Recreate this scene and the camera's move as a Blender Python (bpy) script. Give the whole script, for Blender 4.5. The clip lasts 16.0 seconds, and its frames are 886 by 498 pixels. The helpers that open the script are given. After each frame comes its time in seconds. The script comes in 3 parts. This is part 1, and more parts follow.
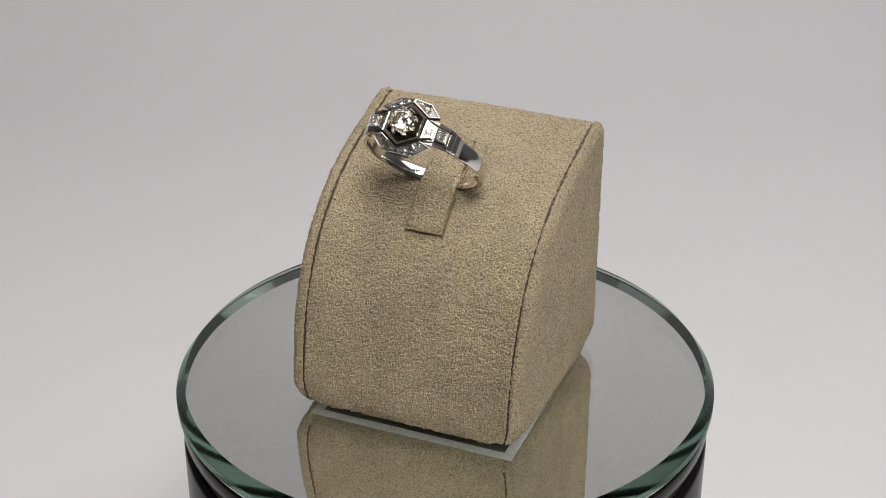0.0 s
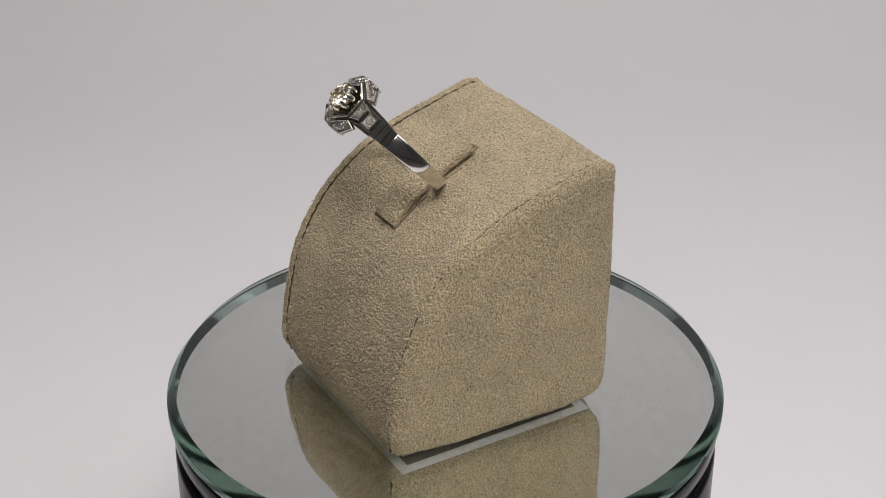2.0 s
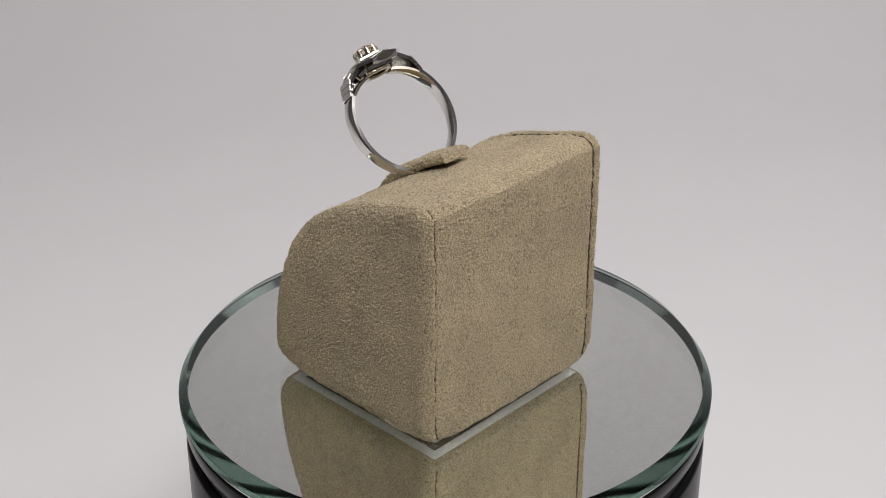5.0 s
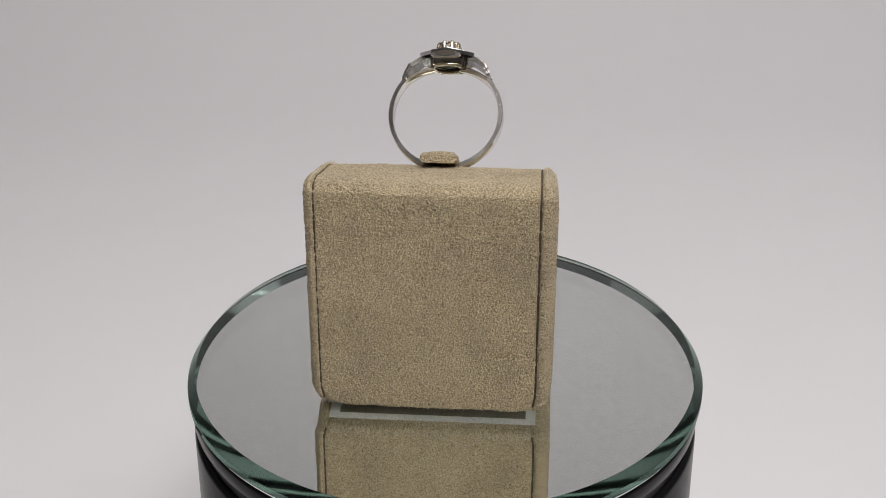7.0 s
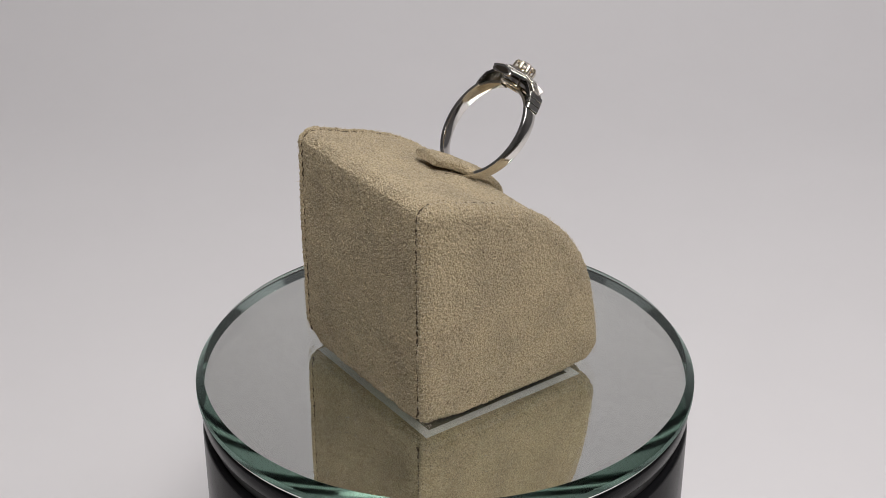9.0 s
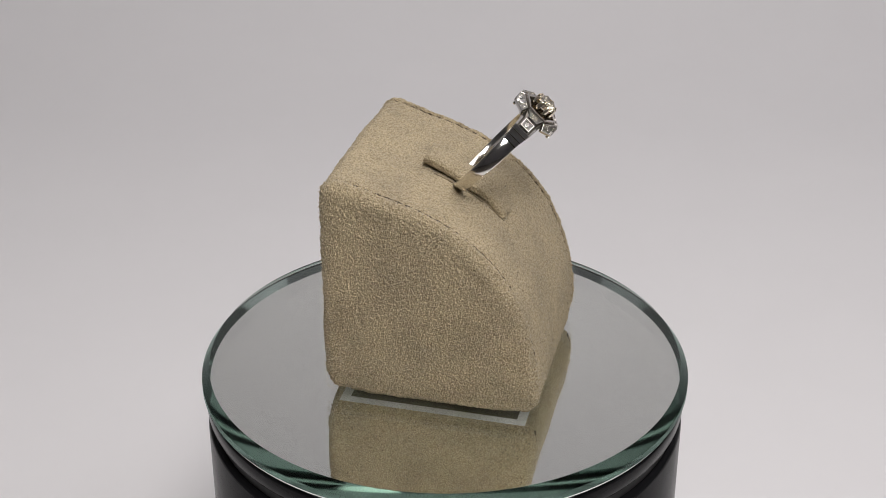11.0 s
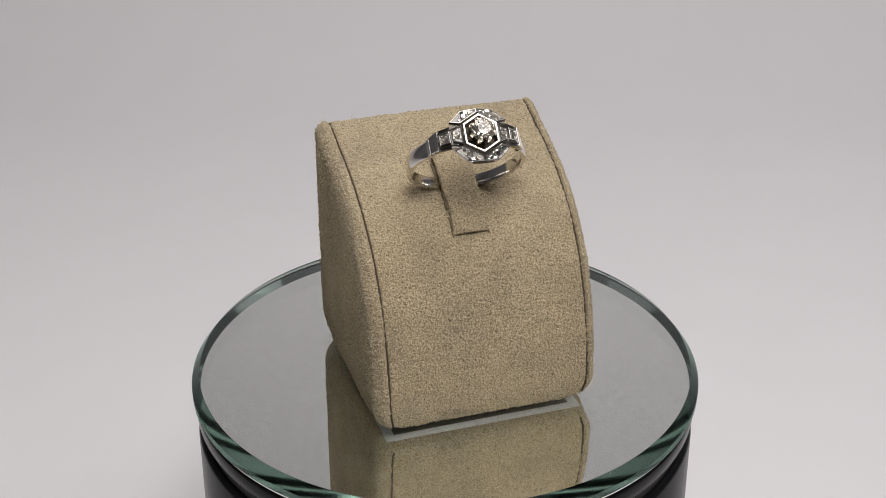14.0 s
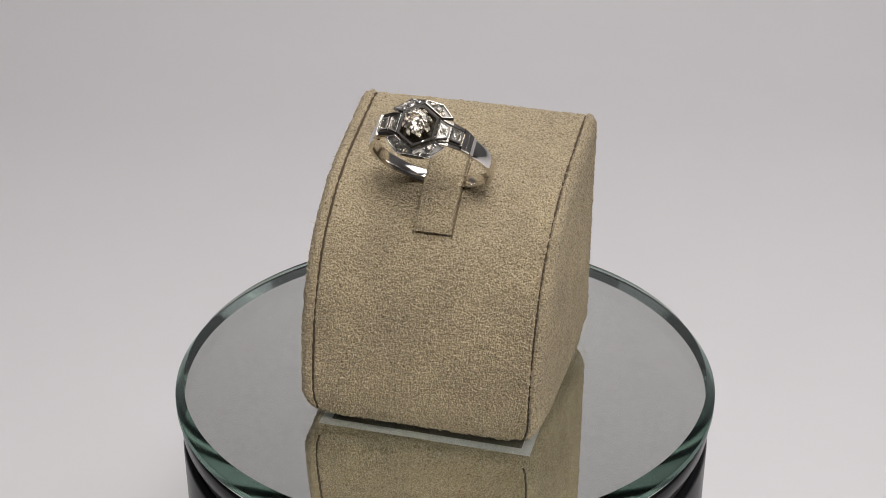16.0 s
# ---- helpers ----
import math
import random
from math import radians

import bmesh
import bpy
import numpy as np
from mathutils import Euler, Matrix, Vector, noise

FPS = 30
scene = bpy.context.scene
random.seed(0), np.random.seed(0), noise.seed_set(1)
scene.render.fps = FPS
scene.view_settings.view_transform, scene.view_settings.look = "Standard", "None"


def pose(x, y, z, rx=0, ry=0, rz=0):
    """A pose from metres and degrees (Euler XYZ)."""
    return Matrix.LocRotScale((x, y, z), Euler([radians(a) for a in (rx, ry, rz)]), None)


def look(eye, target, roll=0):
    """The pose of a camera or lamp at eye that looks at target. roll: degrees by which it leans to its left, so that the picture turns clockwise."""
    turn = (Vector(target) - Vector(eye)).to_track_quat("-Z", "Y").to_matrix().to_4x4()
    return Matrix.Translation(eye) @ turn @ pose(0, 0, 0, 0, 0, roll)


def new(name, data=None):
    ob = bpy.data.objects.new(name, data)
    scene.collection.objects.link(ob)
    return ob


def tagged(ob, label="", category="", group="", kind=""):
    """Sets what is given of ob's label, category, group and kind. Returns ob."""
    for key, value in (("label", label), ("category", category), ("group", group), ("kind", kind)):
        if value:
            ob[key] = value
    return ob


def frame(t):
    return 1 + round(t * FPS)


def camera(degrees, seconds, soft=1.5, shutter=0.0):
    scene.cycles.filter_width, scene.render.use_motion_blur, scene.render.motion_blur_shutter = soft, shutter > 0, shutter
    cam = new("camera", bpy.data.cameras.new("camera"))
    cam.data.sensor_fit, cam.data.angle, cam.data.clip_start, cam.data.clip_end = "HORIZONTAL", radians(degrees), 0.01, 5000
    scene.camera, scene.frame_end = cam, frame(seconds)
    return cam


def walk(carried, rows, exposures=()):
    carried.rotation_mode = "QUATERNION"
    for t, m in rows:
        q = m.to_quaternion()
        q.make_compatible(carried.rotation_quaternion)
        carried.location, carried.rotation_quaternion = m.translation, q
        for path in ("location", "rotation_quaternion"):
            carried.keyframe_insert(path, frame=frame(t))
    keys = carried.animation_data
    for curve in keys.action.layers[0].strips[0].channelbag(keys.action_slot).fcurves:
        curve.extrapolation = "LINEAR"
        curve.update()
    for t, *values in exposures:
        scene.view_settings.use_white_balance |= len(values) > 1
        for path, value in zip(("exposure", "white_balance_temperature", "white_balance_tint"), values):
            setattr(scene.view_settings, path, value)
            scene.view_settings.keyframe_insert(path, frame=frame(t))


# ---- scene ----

MM = 0.001

# ---------------------------------------------------------------- camera
cam = camera(32.5, 16.0, soft=0.85)
TILT, LEAN = radians(28.15), -0.033
AIM = Vector((-0.00038, 0.0, 0.02487))
AWAY = Vector((0, math.cos(TILT), -math.sin(TILT)))
REACH = [(0, 0.2633), (0.5, 0.2589), (1, 0.2548), (1.4, 0.2522), (1.7, 0.2526), (2, 0.2542), (2.5, 0.2564), (3, 0.2586),
         (3.5, 0.2603), (4.2, 0.2623), (5.2, 0.2666), (6.3, 0.2712), (7, 0.2752), (7.5, 0.2787), (8, 0.2810), (8.5, 0.2829),
         (9.2, 0.2852), (10.3, 0.2895), (11.3, 0.2934), (11.8, 0.2955), (12.1, 0.2950), (12.5, 0.2924), (13, 0.2888), (13.5, 0.2845),
         (14, 0.2800), (14.5, 0.2755), (15, 0.2714), (15.5, 0.2671), (16, 0.2625)]
walk(cam, [(t, look(AIM - d * AWAY, AIM, LEAN)) for t, d in REACH])

# ---------------------------------------------------------------- light
world = bpy.data.worlds.new("room_light")
scene.world = world
world.use_nodes = True
world.node_tree.nodes["Background"].inputs["Color"].default_value = (0.9, 0.93, 1.0, 1)
world.node_tree.nodes["Background"].inputs["Strength"].default_value = 0.14


def area_lamp(name, at, target, size, watts, colour=(1, 1, 1)):
    data = bpy.data.lights.new(name, "AREA")
    data.shape, data.size, data.energy, data.color = "SQUARE", size, watts, colour
    ob = new(name, data)
    ob.matrix_world = look(at, target)
    return ob


area_lamp("softbox", (0.04, -0.31, 0.44), (0, 0.0, 0.03), 0.16, 1.75, (1.0, 0.955, 0.935))
area_lamp("overhead_softbox", (0.05, 0.02, 0.48), (0.02, 0.0, 0), 0.35, 0.9, (1.0, 0.965, 0.945))
# unseen fill lamp, added to brighten the paper sweep
area_lamp("backdrop_fill", (0.75, -0.2, 1.2), (0.25, 0.56, 0.36), 0.8, 4.15, (1.0, 0.965, 0.99))
scene.view_settings.exposure = 0.0
# light runs to and fro many times inside the glass plate
scene.cycles.max_bounces = 40
scene.cycles.transmission_bounces = 40
scene.cycles.glossy_bounces = 24
scene.cycles.caustics_reflective = True
scene.cycles.caustics_refractive = True
scene.cycles.blur_glossy = 0.2


# ---------------------------------------------------------------- materials
class Nodes:
    def __init__(self, name):
        self.m = bpy.data.materials.new(name)
        self.m.use_nodes = True
        self.t = self.m.node_tree
        self.b = self.t.nodes["Principled BSDF"]

    def node(self, kind, **sets):
        n = self.t.nodes.new(kind)
        for k, v in sets.items():
            n.inputs[k.replace("_", " ")].default_value = v
        return n

    def link(self, a, b):
        self.t.links.new(a, b)

    def noise(self, scale, detail=4, rough=0.6):
        n = self.node("ShaderNodeTexNoise", Scale=scale, Detail=detail, Roughness=rough)
        c = self.t.nodes.get("Texture Coordinate") or self.node("ShaderNodeTexCoord")
        self.link(c.outputs["Object"], n.inputs["Vector"])
        return n.outputs["Fac"]

    def ramp(self, fac, stops):
        r = self.node("ShaderNodeValToRGB")
        e = r.color_ramp.elements
        while len(e) < len(stops):
            e.new(0.5)
        for x, (p, c) in zip(e, stops):
            x.position, x.color = p, (*c, 1) if len(c) == 3 else c
        self.link(fac, r.inputs["Fac"])
        return r.outputs["Color"]

    def mix(self, a, b, fac=0.5, how="MIX"):
        n = self.t.nodes.new("ShaderNodeMix")
        n.data_type, n.blend_type = "RGBA", how
        n.inputs["Factor"].default_value = fac
        self.link(a, n.inputs["A"])
        self.link(b, n.inputs["B"])
        return n.outputs["Result"]

    def bump(self, height, strength, distance, after=None):
        n = self.node("ShaderNodeBump", Strength=strength, Distance=distance)
        self.link(height, n.inputs["Height"])
        if after:
            self.link(after, n.inputs["Normal"])
        self.link(n.outputs["Normal"], self.b.inputs["Normal"])
        return n.outputs["Normal"]


def grey(v):
    return (v, v, v)


def suede(name, dark, mid, light):
    n = Nodes(name)
    fine = n.noise(3300, 2, 0.65)
    # low points of the bump are coloured darker, as shade in the nap
    shaded_grain = n.ramp(fine, [(0.33, dark), (0.49, mid), (0.66, light)])
    blotch = n.ramp(n.noise(110, 4, 0.65), [(0.32, (0.80, 0.80, 0.82)), (0.62, grey(1.0))])
    fleck = n.ramp(n.noise(1800, 3, 0.6), [(0.30, (0.26, 0.23, 0.19)), (0.375, grey(1.0))])
    n.link(n.mix(n.mix(shaded_grain, blotch, 1.0, "MULTIPLY"), fleck, 0.85, "MULTIPLY"), n.b.inputs["Base Color"])
    n.b.inputs["Roughness"].default_value = 0.95
    n.b.inputs["Specular IOR Level"].default_value = 0.1
    n.b.inputs["Sheen Weight"].default_value = 0.15
    n.b.inputs["Sheen Roughness"].default_value = 0.5
    first = n.bump(fine, 0.8, 0.0012)
    n.bump(n.noise(200, 3, 0.5), 0.25, 0.0007, first)
    return n.m


def plain(name, colour, rough=0.5, metal=0.0, scratch=0.0, scale=900, vary=0.93):
    n = Nodes(name)
    n.b.inputs["Metallic"].default_value = metal
    f = n.noise(scale, 4, 0.6)
    n.link(n.ramp(f, [(0.3, tuple(c * vary for c in colour)), (0.7, colour)]), n.b.inputs["Base Color"])
    n.link(n.ramp(n.noise(scale * 0.35, 3, 0.5), [(0.3, grey(rough * 0.85)), (0.7, grey(rough * 1.15))]), n.b.inputs["Roughness"])
    if scratch:
        n.bump(f, scratch, 0.00005)
    return n.m


SUEDE = suede("beige_suede", (0.30, 0.232, 0.13), (0.54, 0.438, 0.272), (0.74, 0.622, 0.415))
FIBRE = plain("pale_fibre", (0.66, 0.59, 0.46), 0.95)
SLOT_SHADE = plain("slot_shade", (0.17, 0.13, 0.075), 0.95)
THREAD = plain("brown_thread", (0.085, 0.06, 0.035), 0.9)
CARD = plain("white_card", (0.78, 0.78, 0.77), 0.8)
UNDERSIDE_SHADE = plain("underside_shade", (0.17, 0.155, 0.13), 0.9)
PAPER = plain("white_paper", (0.80, 0.79, 0.80), 0.75, scale=30, vary=0.985)
BLACK = plain("black_plastic", (0.008, 0.008, 0.009), 0.22, scratch=0.1)
BLACK.node_tree.nodes["Principled BSDF"].inputs["Specular IOR Level"].default_value = 0.08
RUBBER = plain("black_rubber", (0.02, 0.02, 0.02), 0.6)
SILVER = plain("silvering", (0.96, 0.96, 0.95), 0.005, 1.0)
GOLD = plain("white_gold", (0.81, 0.785, 0.745), 0.13, 1.0, 0.15)
GOLD_WARM = plain("warm_white_gold", (0.77, 0.70, 0.575), 0.16, 1.0, 0.15)
# near-black metal for the head's floors, channels and lines
DARK_METAL = plain("dark_recess_metal", (0.045, 0.038, 0.028), 0.4, 0.6)
# gold coloured darker for the shade under the hollow wings
SHADED_GOLD = plain("shaded_gold", (0.2, 0.19, 0.175), 0.22, 1.0, 0.4, 3000)
# recess floors: darker and rougher than the rims
RECESS_GOLD = plain("dark_rough_gold", (0.42, 0.405, 0.38), 0.36, 1.0, 0.8, 4000)
CEILING = plain("white_ceiling_paint", (0.75, 0.75, 0.76), 0.8, scale=8)
WALL = plain("grey_wall_paint", (0.60, 0.60, 0.61), 0.8, scale=8)
TABLE = plain("dark_table", (0.05, 0.045, 0.04), 0.5, scale=60, vary=0.7)
SPECK = plain("dust_speck", (0.30, 0.31, 0.31), 0.9)


def glass(name, colour, ior, rough=0.0):
    n = Nodes(name)
    g = n.node("ShaderNodeBsdfGlass", Roughness=rough, IOR=ior)
    g.inputs["Color"].default_value = (*colour, 1)
    n.link(g.outputs[0], n.t.nodes["Material Output"].inputs["Surface"])
    return n.m


GLASS = glass("green_tinted_glass", (0.990, 0.996, 0.990), 1.52)
# same glass; darker bevel and edge tints stand in for light absorbed inside
BEVEL_ABSORPTION = glass("bevel_absorption_tint", (0.57, 0.68, 0.645), 1.52, 0.06)
EDGE_ABSORPTION = glass("edge_absorption_tint", (0.45, 0.56, 0.52), 1.52, 0.06)
DIAMOND = glass("diamond", (1.0, 0.985, 0.955), 2.3)


# ---------------------------------------------------------------- mesh helpers
def part(name, data, material, parent, label="", smooth=True, sharp=50):
    """data: a bmesh, or (verts, faces) in millimetres."""
    me = bpy.data.meshes.new(name)
    if isinstance(data, tuple):
        v, f = data
        me.from_pydata([tuple(c * MM for c in p) for p in v], [], f)
    else:
        data.to_mesh(me)
        data.free()
    me.update()
    me.materials.append(material)
    if smooth:
        bm = bmesh.new()
        bm.from_mesh(me)
        for e in bm.edges:
            e.smooth = not (len(e.link_faces) == 2 and e.calc_face_angle(0.0) > radians(sharp))
        for q in bm.faces:
            q.smooth = True
        bm.to_mesh(me)
        bm.free()
    ob = new(name, me)
    if parent is not None:
        ob.parent = parent
    if label:
        ob["label"] = label
    return ob


def grid_faces(rows, cols, close_rows=False, close_cols=False):
    f = []
    for i in range(rows if close_rows else rows - 1):
        for j in range(cols if close_cols else cols - 1):
            a, b = i, (i + 1) % rows
            c, d = j, (j + 1) % cols
            f.append((a * cols + c, a * cols + d, b * cols + d, b * cols + c))
    return f


def lathe(profile, seg=160):
    """A closed profile of (radius, z) turned round z."""
    v = []
    for r, z in profile:
        v += [(r * math.cos(2 * math.pi * k / seg), r * math.sin(2 * math.pi * k / seg), z) for k in range(seg)]
    return v, [q[::-1] for q in grid_faces(len(profile), seg, True, True)]


def disc_solid(profile, seg=160):
    """A profile of (radius, z) from the upper centre to the lower centre, turned round z, with filled ends."""
    v, f = [], []
    for r, z in profile:
        v += [(r * math.cos(2 * math.pi * k / seg), r * math.sin(2 * math.pi * k / seg), z) for k in range(seg)]
    f = [q[::-1] for q in grid_faces(len(profile), seg, False, True)]
    f.append(tuple(range(seg)))
    n = (len(profile) - 1) * seg
    f.append(tuple(n + k for k in reversed(range(seg))))
    return v, [q for q in f]


def spline(points, n):
    """Catmull-Rom through the points, n samples to a span."""
    p = [np.array(q, float) for q in points]
    p = [2 * p[0] - p[1]] + p + [2 * p[-1] - p[-2]]
    out = []
    for i in range(1, len(p) - 2):
        for k in range(n):
            t = k / n
            out.append(0.5 * (2 * p[i] + (p[i + 1] - p[i - 1]) * t + (2 * p[i - 1] - 5 * p[i] + 4 * p[i + 1] - p[i + 2]) * t * t
                              + (3 * p[i] - p[i - 1] - 3 * p[i + 1] + p[i + 2]) * t ** 3))
    return out + [p[-2]]


def tube(path, radius, sides=6, closed=False):
    v = []
    P = [Vector(q) for q in path]
    n = len(P)
    for i, q in enumerate(P):
        a = P[(i + 1) % n] if closed or i < n - 1 else q
        b = P[i - 1] if closed or i else q
        d = (a - b).normalized()
        s = d.cross(Vector((0.31, 0.17, 0.93))).normalized()
        w = d.cross(s)
        v += [tuple(q + radius * (math.cos(2 * math.pi * k / sides) * s + math.sin(2 * math.pi * k / sides) * w)) for k in range(sides)]
    f = grid_faces(n, sides, closed, True)
    if not closed:
        f += [tuple(range(sides))[::-1], tuple((n - 1) * sides + k for k in range(sides))]
    return v, f


def prism(outline, lo, hi, bevel=0.0):
    """A vertical prism over a convex outline of (x, y), with a chamfered top."""
    n = len(outline)
    cx, cy = sum(p[0] for p in outline) / n, sum(p[1] for p in outline) / n

    def ring(inset, z):
        res = []
        for x, y in outline:
            d = math.hypot(x - cx, y - cy)
            k = max(0.0, (d - inset) / d)
            res.append((cx + (x - cx) * k, cy + (y - cy) * k, z))
        return res
    rings = [ring(0, lo), ring(0, hi - bevel)] + ([ring(bevel, hi)] if bevel else [])
    v = [q for r in rings for q in r]
    f = grid_faces(len(rings), n, False, True)
    f.append(tuple(range(n))[::-1])
    f.append(tuple((len(rings) - 1) * n + k for k in range(n)))
    return v, f


def moved(data, m):
    v, f = data
    return [tuple(m @ Vector(p)) for p in v], f


def joined(*many):
    v, f = [], []
    for a, b in many:
        f += [tuple(i + len(v) for i in q) for q in b]
        v += a
    return v, f


# ---------------------------------------------------------------- the setting
BASE = -78     # table height in millimetres


def setting():
    sweep = [(-175, BASE)] + [(300 + 260 * math.sin(a), BASE + 260 - 260 * math.cos(a)) for a in np.linspace(0, math.pi / 2, 18)] + [(560, 900)]
    v = []
    for y, z in sweep:
        v += [(-800, y, z), (800, y, z)]
    for y, z in sweep:
        v += [(-800, y + 0.6, z - 1.2), (800, y + 0.6, z - 1.2)]
    n = len(sweep)
    f = [(2 * i, 2 * i + 1, 2 * i + 3, 2 * i + 2) for i in range(n - 1)]
    f += [(2 * n + 2 * i + 2, 2 * n + 2 * i + 3, 2 * n + 2 * i + 1, 2 * n + 2 * i) for i in range(n - 1)]
    tagged(part("backdrop", (v, f), PAPER, None), "seamless white paper sweep under and behind the turntable", "backdrop", kind="structure")

    def slab(name, x0, y0, z0, x1, y1, z1, label, cat):
        o = [(x0, y0), (x1, y0), (x1, y1), (x0, y1)]
        tagged(part(name, prism(o, z0, z1), CEILING if name == "ceiling" else WALL, None, smooth=False), label, cat, kind="structure")
    slab("floor", -1600, -1900, -860, 1600, 1300, -800, "plain grey floor of the room", "floor")
    slab("ceiling", -1600, -1900, 1500, 1600, 1300, 1560, "plain white ceiling of the room", "ceiling")
    slab("wall_north", -1600, 1300, -800, 1600, 1360, 1500, "plain grey wall", "wall")
    slab("wall_south", -1600, -1960, -800, 1600, -1900, 1500, "plain grey wall", "wall")
    slab("wall_east", 1600, -1900, -800, 1660, 1300, 1500, "plain grey wall", "wall")
    slab("wall_west", -1660, -1900, -800, -1600, 1300, 1500, "plain grey wall", "wall")
    o = [(-850, -750), (850, -750), (850, 640), (-850, 640)]
    tagged(part("table", prism(o, BASE - 31, BASE - 1.5, 2), TABLE, None, smooth=False), "dark table top under the white paper", "table", kind="structure")


# ---------------------------------------------------------------- the turntable
TOP = 2.0      # glass top, in millimetres; the turntable's axis is x = y = 0


def turntable():
    base = tagged(new("turntable"), "round glossy black plastic turntable on white paper", "turntable")
    base.location = (0, 0, BASE * MM)
    up = Matrix.Translation((0, 0, -BASE))
    part("body", moved(disc_solid([(40, -9), (46.6, -9), (47.3, -9.4), (47.5, -10.2), (47.5, BASE + 1.5), (47.0, BASE), (40, BASE)]), up), BLACK, base)
    part("top_plate", moved(disc_solid([(40, -2.25), (46.9, -2.25), (47.5, -2.7), (47.6, -3.3), (47.5, -5.6), (47.0, -6.4), (40, -6.4)]), up), BLACK, base)
    part("collar", moved(disc_solid([(40, -6.3), (46.2, -6.3), (46.2, -9.05), (40, -9.05)]), up), RUBBER, base)


def mirror_disc():
    disc = tagged(new("mirror_plate"), "round mirror glass with green polished edge on black turntable", "mirror")
    flat, rim = 46.55, 48.1
    line = [(20, TOP), (flat, TOP), (rim - 0.15, 0.15), (rim, -0.05), (rim, -1.35), (rim - 0.35, -1.7), (20, -1.7)]
    pane = part("glass", disc_solid(line, 400), GLASS, disc, "clear glass, bevelled edge tinted green for light lost inside", sharp=15)
    pane.data.materials.append(BEVEL_ABSORPTION)
    pane.data.materials.append(EDGE_ABSORPTION)
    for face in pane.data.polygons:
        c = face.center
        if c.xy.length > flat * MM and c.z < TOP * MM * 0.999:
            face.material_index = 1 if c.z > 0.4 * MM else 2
    part("silvering", disc_solid([(20, -1.72), (rim - 0.42, -1.72), (rim - 0.42, -2.0), (20, -2.0)], 200), SILVER, disc, "mirror silvering", smooth=False)
    part("backing_paint", disc_solid([(20, -2.01), (rim - 0.5, -2.01), (rim - 0.5, -2.24), (20, -2.24)], 200), RUBBER, disc, "black backing paint", smooth=False)
    # scratches and dust on the glass, and a dab of black glue on its edge
    for x, y, turn, size in ((-7.4, 27.3, 35, 0.9), (-9.0, 26.6, -20, 0.5), (-6.4, 28.3, 10, 0.35), (27.9, -28.9, 70, 0.9), (15.0, -44.6, 20, 0.5), (-31.5, 14.0, 50, 0.3)):
        c, q = math.cos(radians(turn)), math.sin(radians(turn))
        path = [(x + c * u - q * w, y + q * u + c * w, TOP + 0.02) for u, w in ((-size / 2, 0), (-size / 5, 0.06), (size / 6, 0.02), (size / 2, 0.12))]
        part("scratch", tube(path, 0.035, 5), SPECK, disc, "faint grey scratch")
    arc = [(rim * math.cos(radians(a)), rim * math.sin(radians(a)), z) for a, z in ((30.4, -0.9), (29, -1.05), (27.5, -1.2), (26, -1.5))]
    part("glue_dab", tube(arc, 0.2, 6), RUBBER, disc, "black dab on the glass edge")
    return disc


# ---------------------------------------------------------------- the suede stand
OUTLINE = spline([(-21.3, 2.25), (-21.9, 4.0), (-22.1, 7.5), (-21.6, 12), (-20.6, 17), (-18.9, 22.5), (-16.3, 28.0), (-13, 32.4), (-9.3, 35.8),
                  (-4.5, 39.05), (0.5, 41.4), (5, 42.9), (9.5, 44.2), (13.5, 45.35), (16.0, 45.75), (17.6, 45.1), (18.45, 43.0), (18.55, 30), (18.55, 15),
                  (18.5, 5), (18.3, 2.6), (17.3, 2.05)], 8) + [np.array((-20.3, 2.05)), np.array((-21.3, 2.25))]


def even(line, n):
    """n points at even steps along a closed line."""
    run = np.concatenate([[0], np.cumsum([np.hypot(*(q - p)) for p, q in zip(line, line[1:])])])
    at = np.linspace(0, run[-1], n + 1)[:-1]
    return [np.array([np.interp(s, run, [p[0] for p in line]), np.interp(s, run, [p[1] for p in line])]) for s in at]


PROFILE = even(OUTLINE, 150)
LEFT, RIGHT = -19.7, 22.2
SEAM, SEAM_R = 2.6, 1.8


def normals(profile):
    out = []
    for i in range(len(profile)):
        d = profile[(i + 1) % len(profile)] - profile[i - 1]
        out.append(np.array([-d[1], d[0]]) / np.hypot(*d))
    for _ in range(6):
        out = [(out[i - 1] + 2 * out[i] + out[(i + 1) % len(out)]) / 4 for i in range(len(out))]
    return out


def inset(e, seam=SEAM):
    r = min(2.0, seam - 0.1)
    o = r - math.sqrt(max(0.0, r * r - (r - e) ** 2)) if e < r else 0.0
    hem = 0.3 * math.exp(-((e - 0.6 * seam) / (0.3 * seam)) ** 2)
    return o - hem + 0.5 * math.exp(-((e - seam) / 0.24) ** 2)


def skew(p):
    """The stand is a little out of square: its right side flares towards the back, and the back draws in there."""
    x, y, z = p
    right = min(1.0, max(0.0, (x - 1) / 20))
    return (x + 0.025 * y * right, y - 0.7 * max(0.0, (x - 8) / 14) * min(1.0, max(0.0, (y - 8) / 9)), z)


def corner(y):
    """How near y is to the front or the back of the stand, 0 to 1."""
    return min(1.0, max(0.0, (abs(y + 1.5) - 12) / 7))


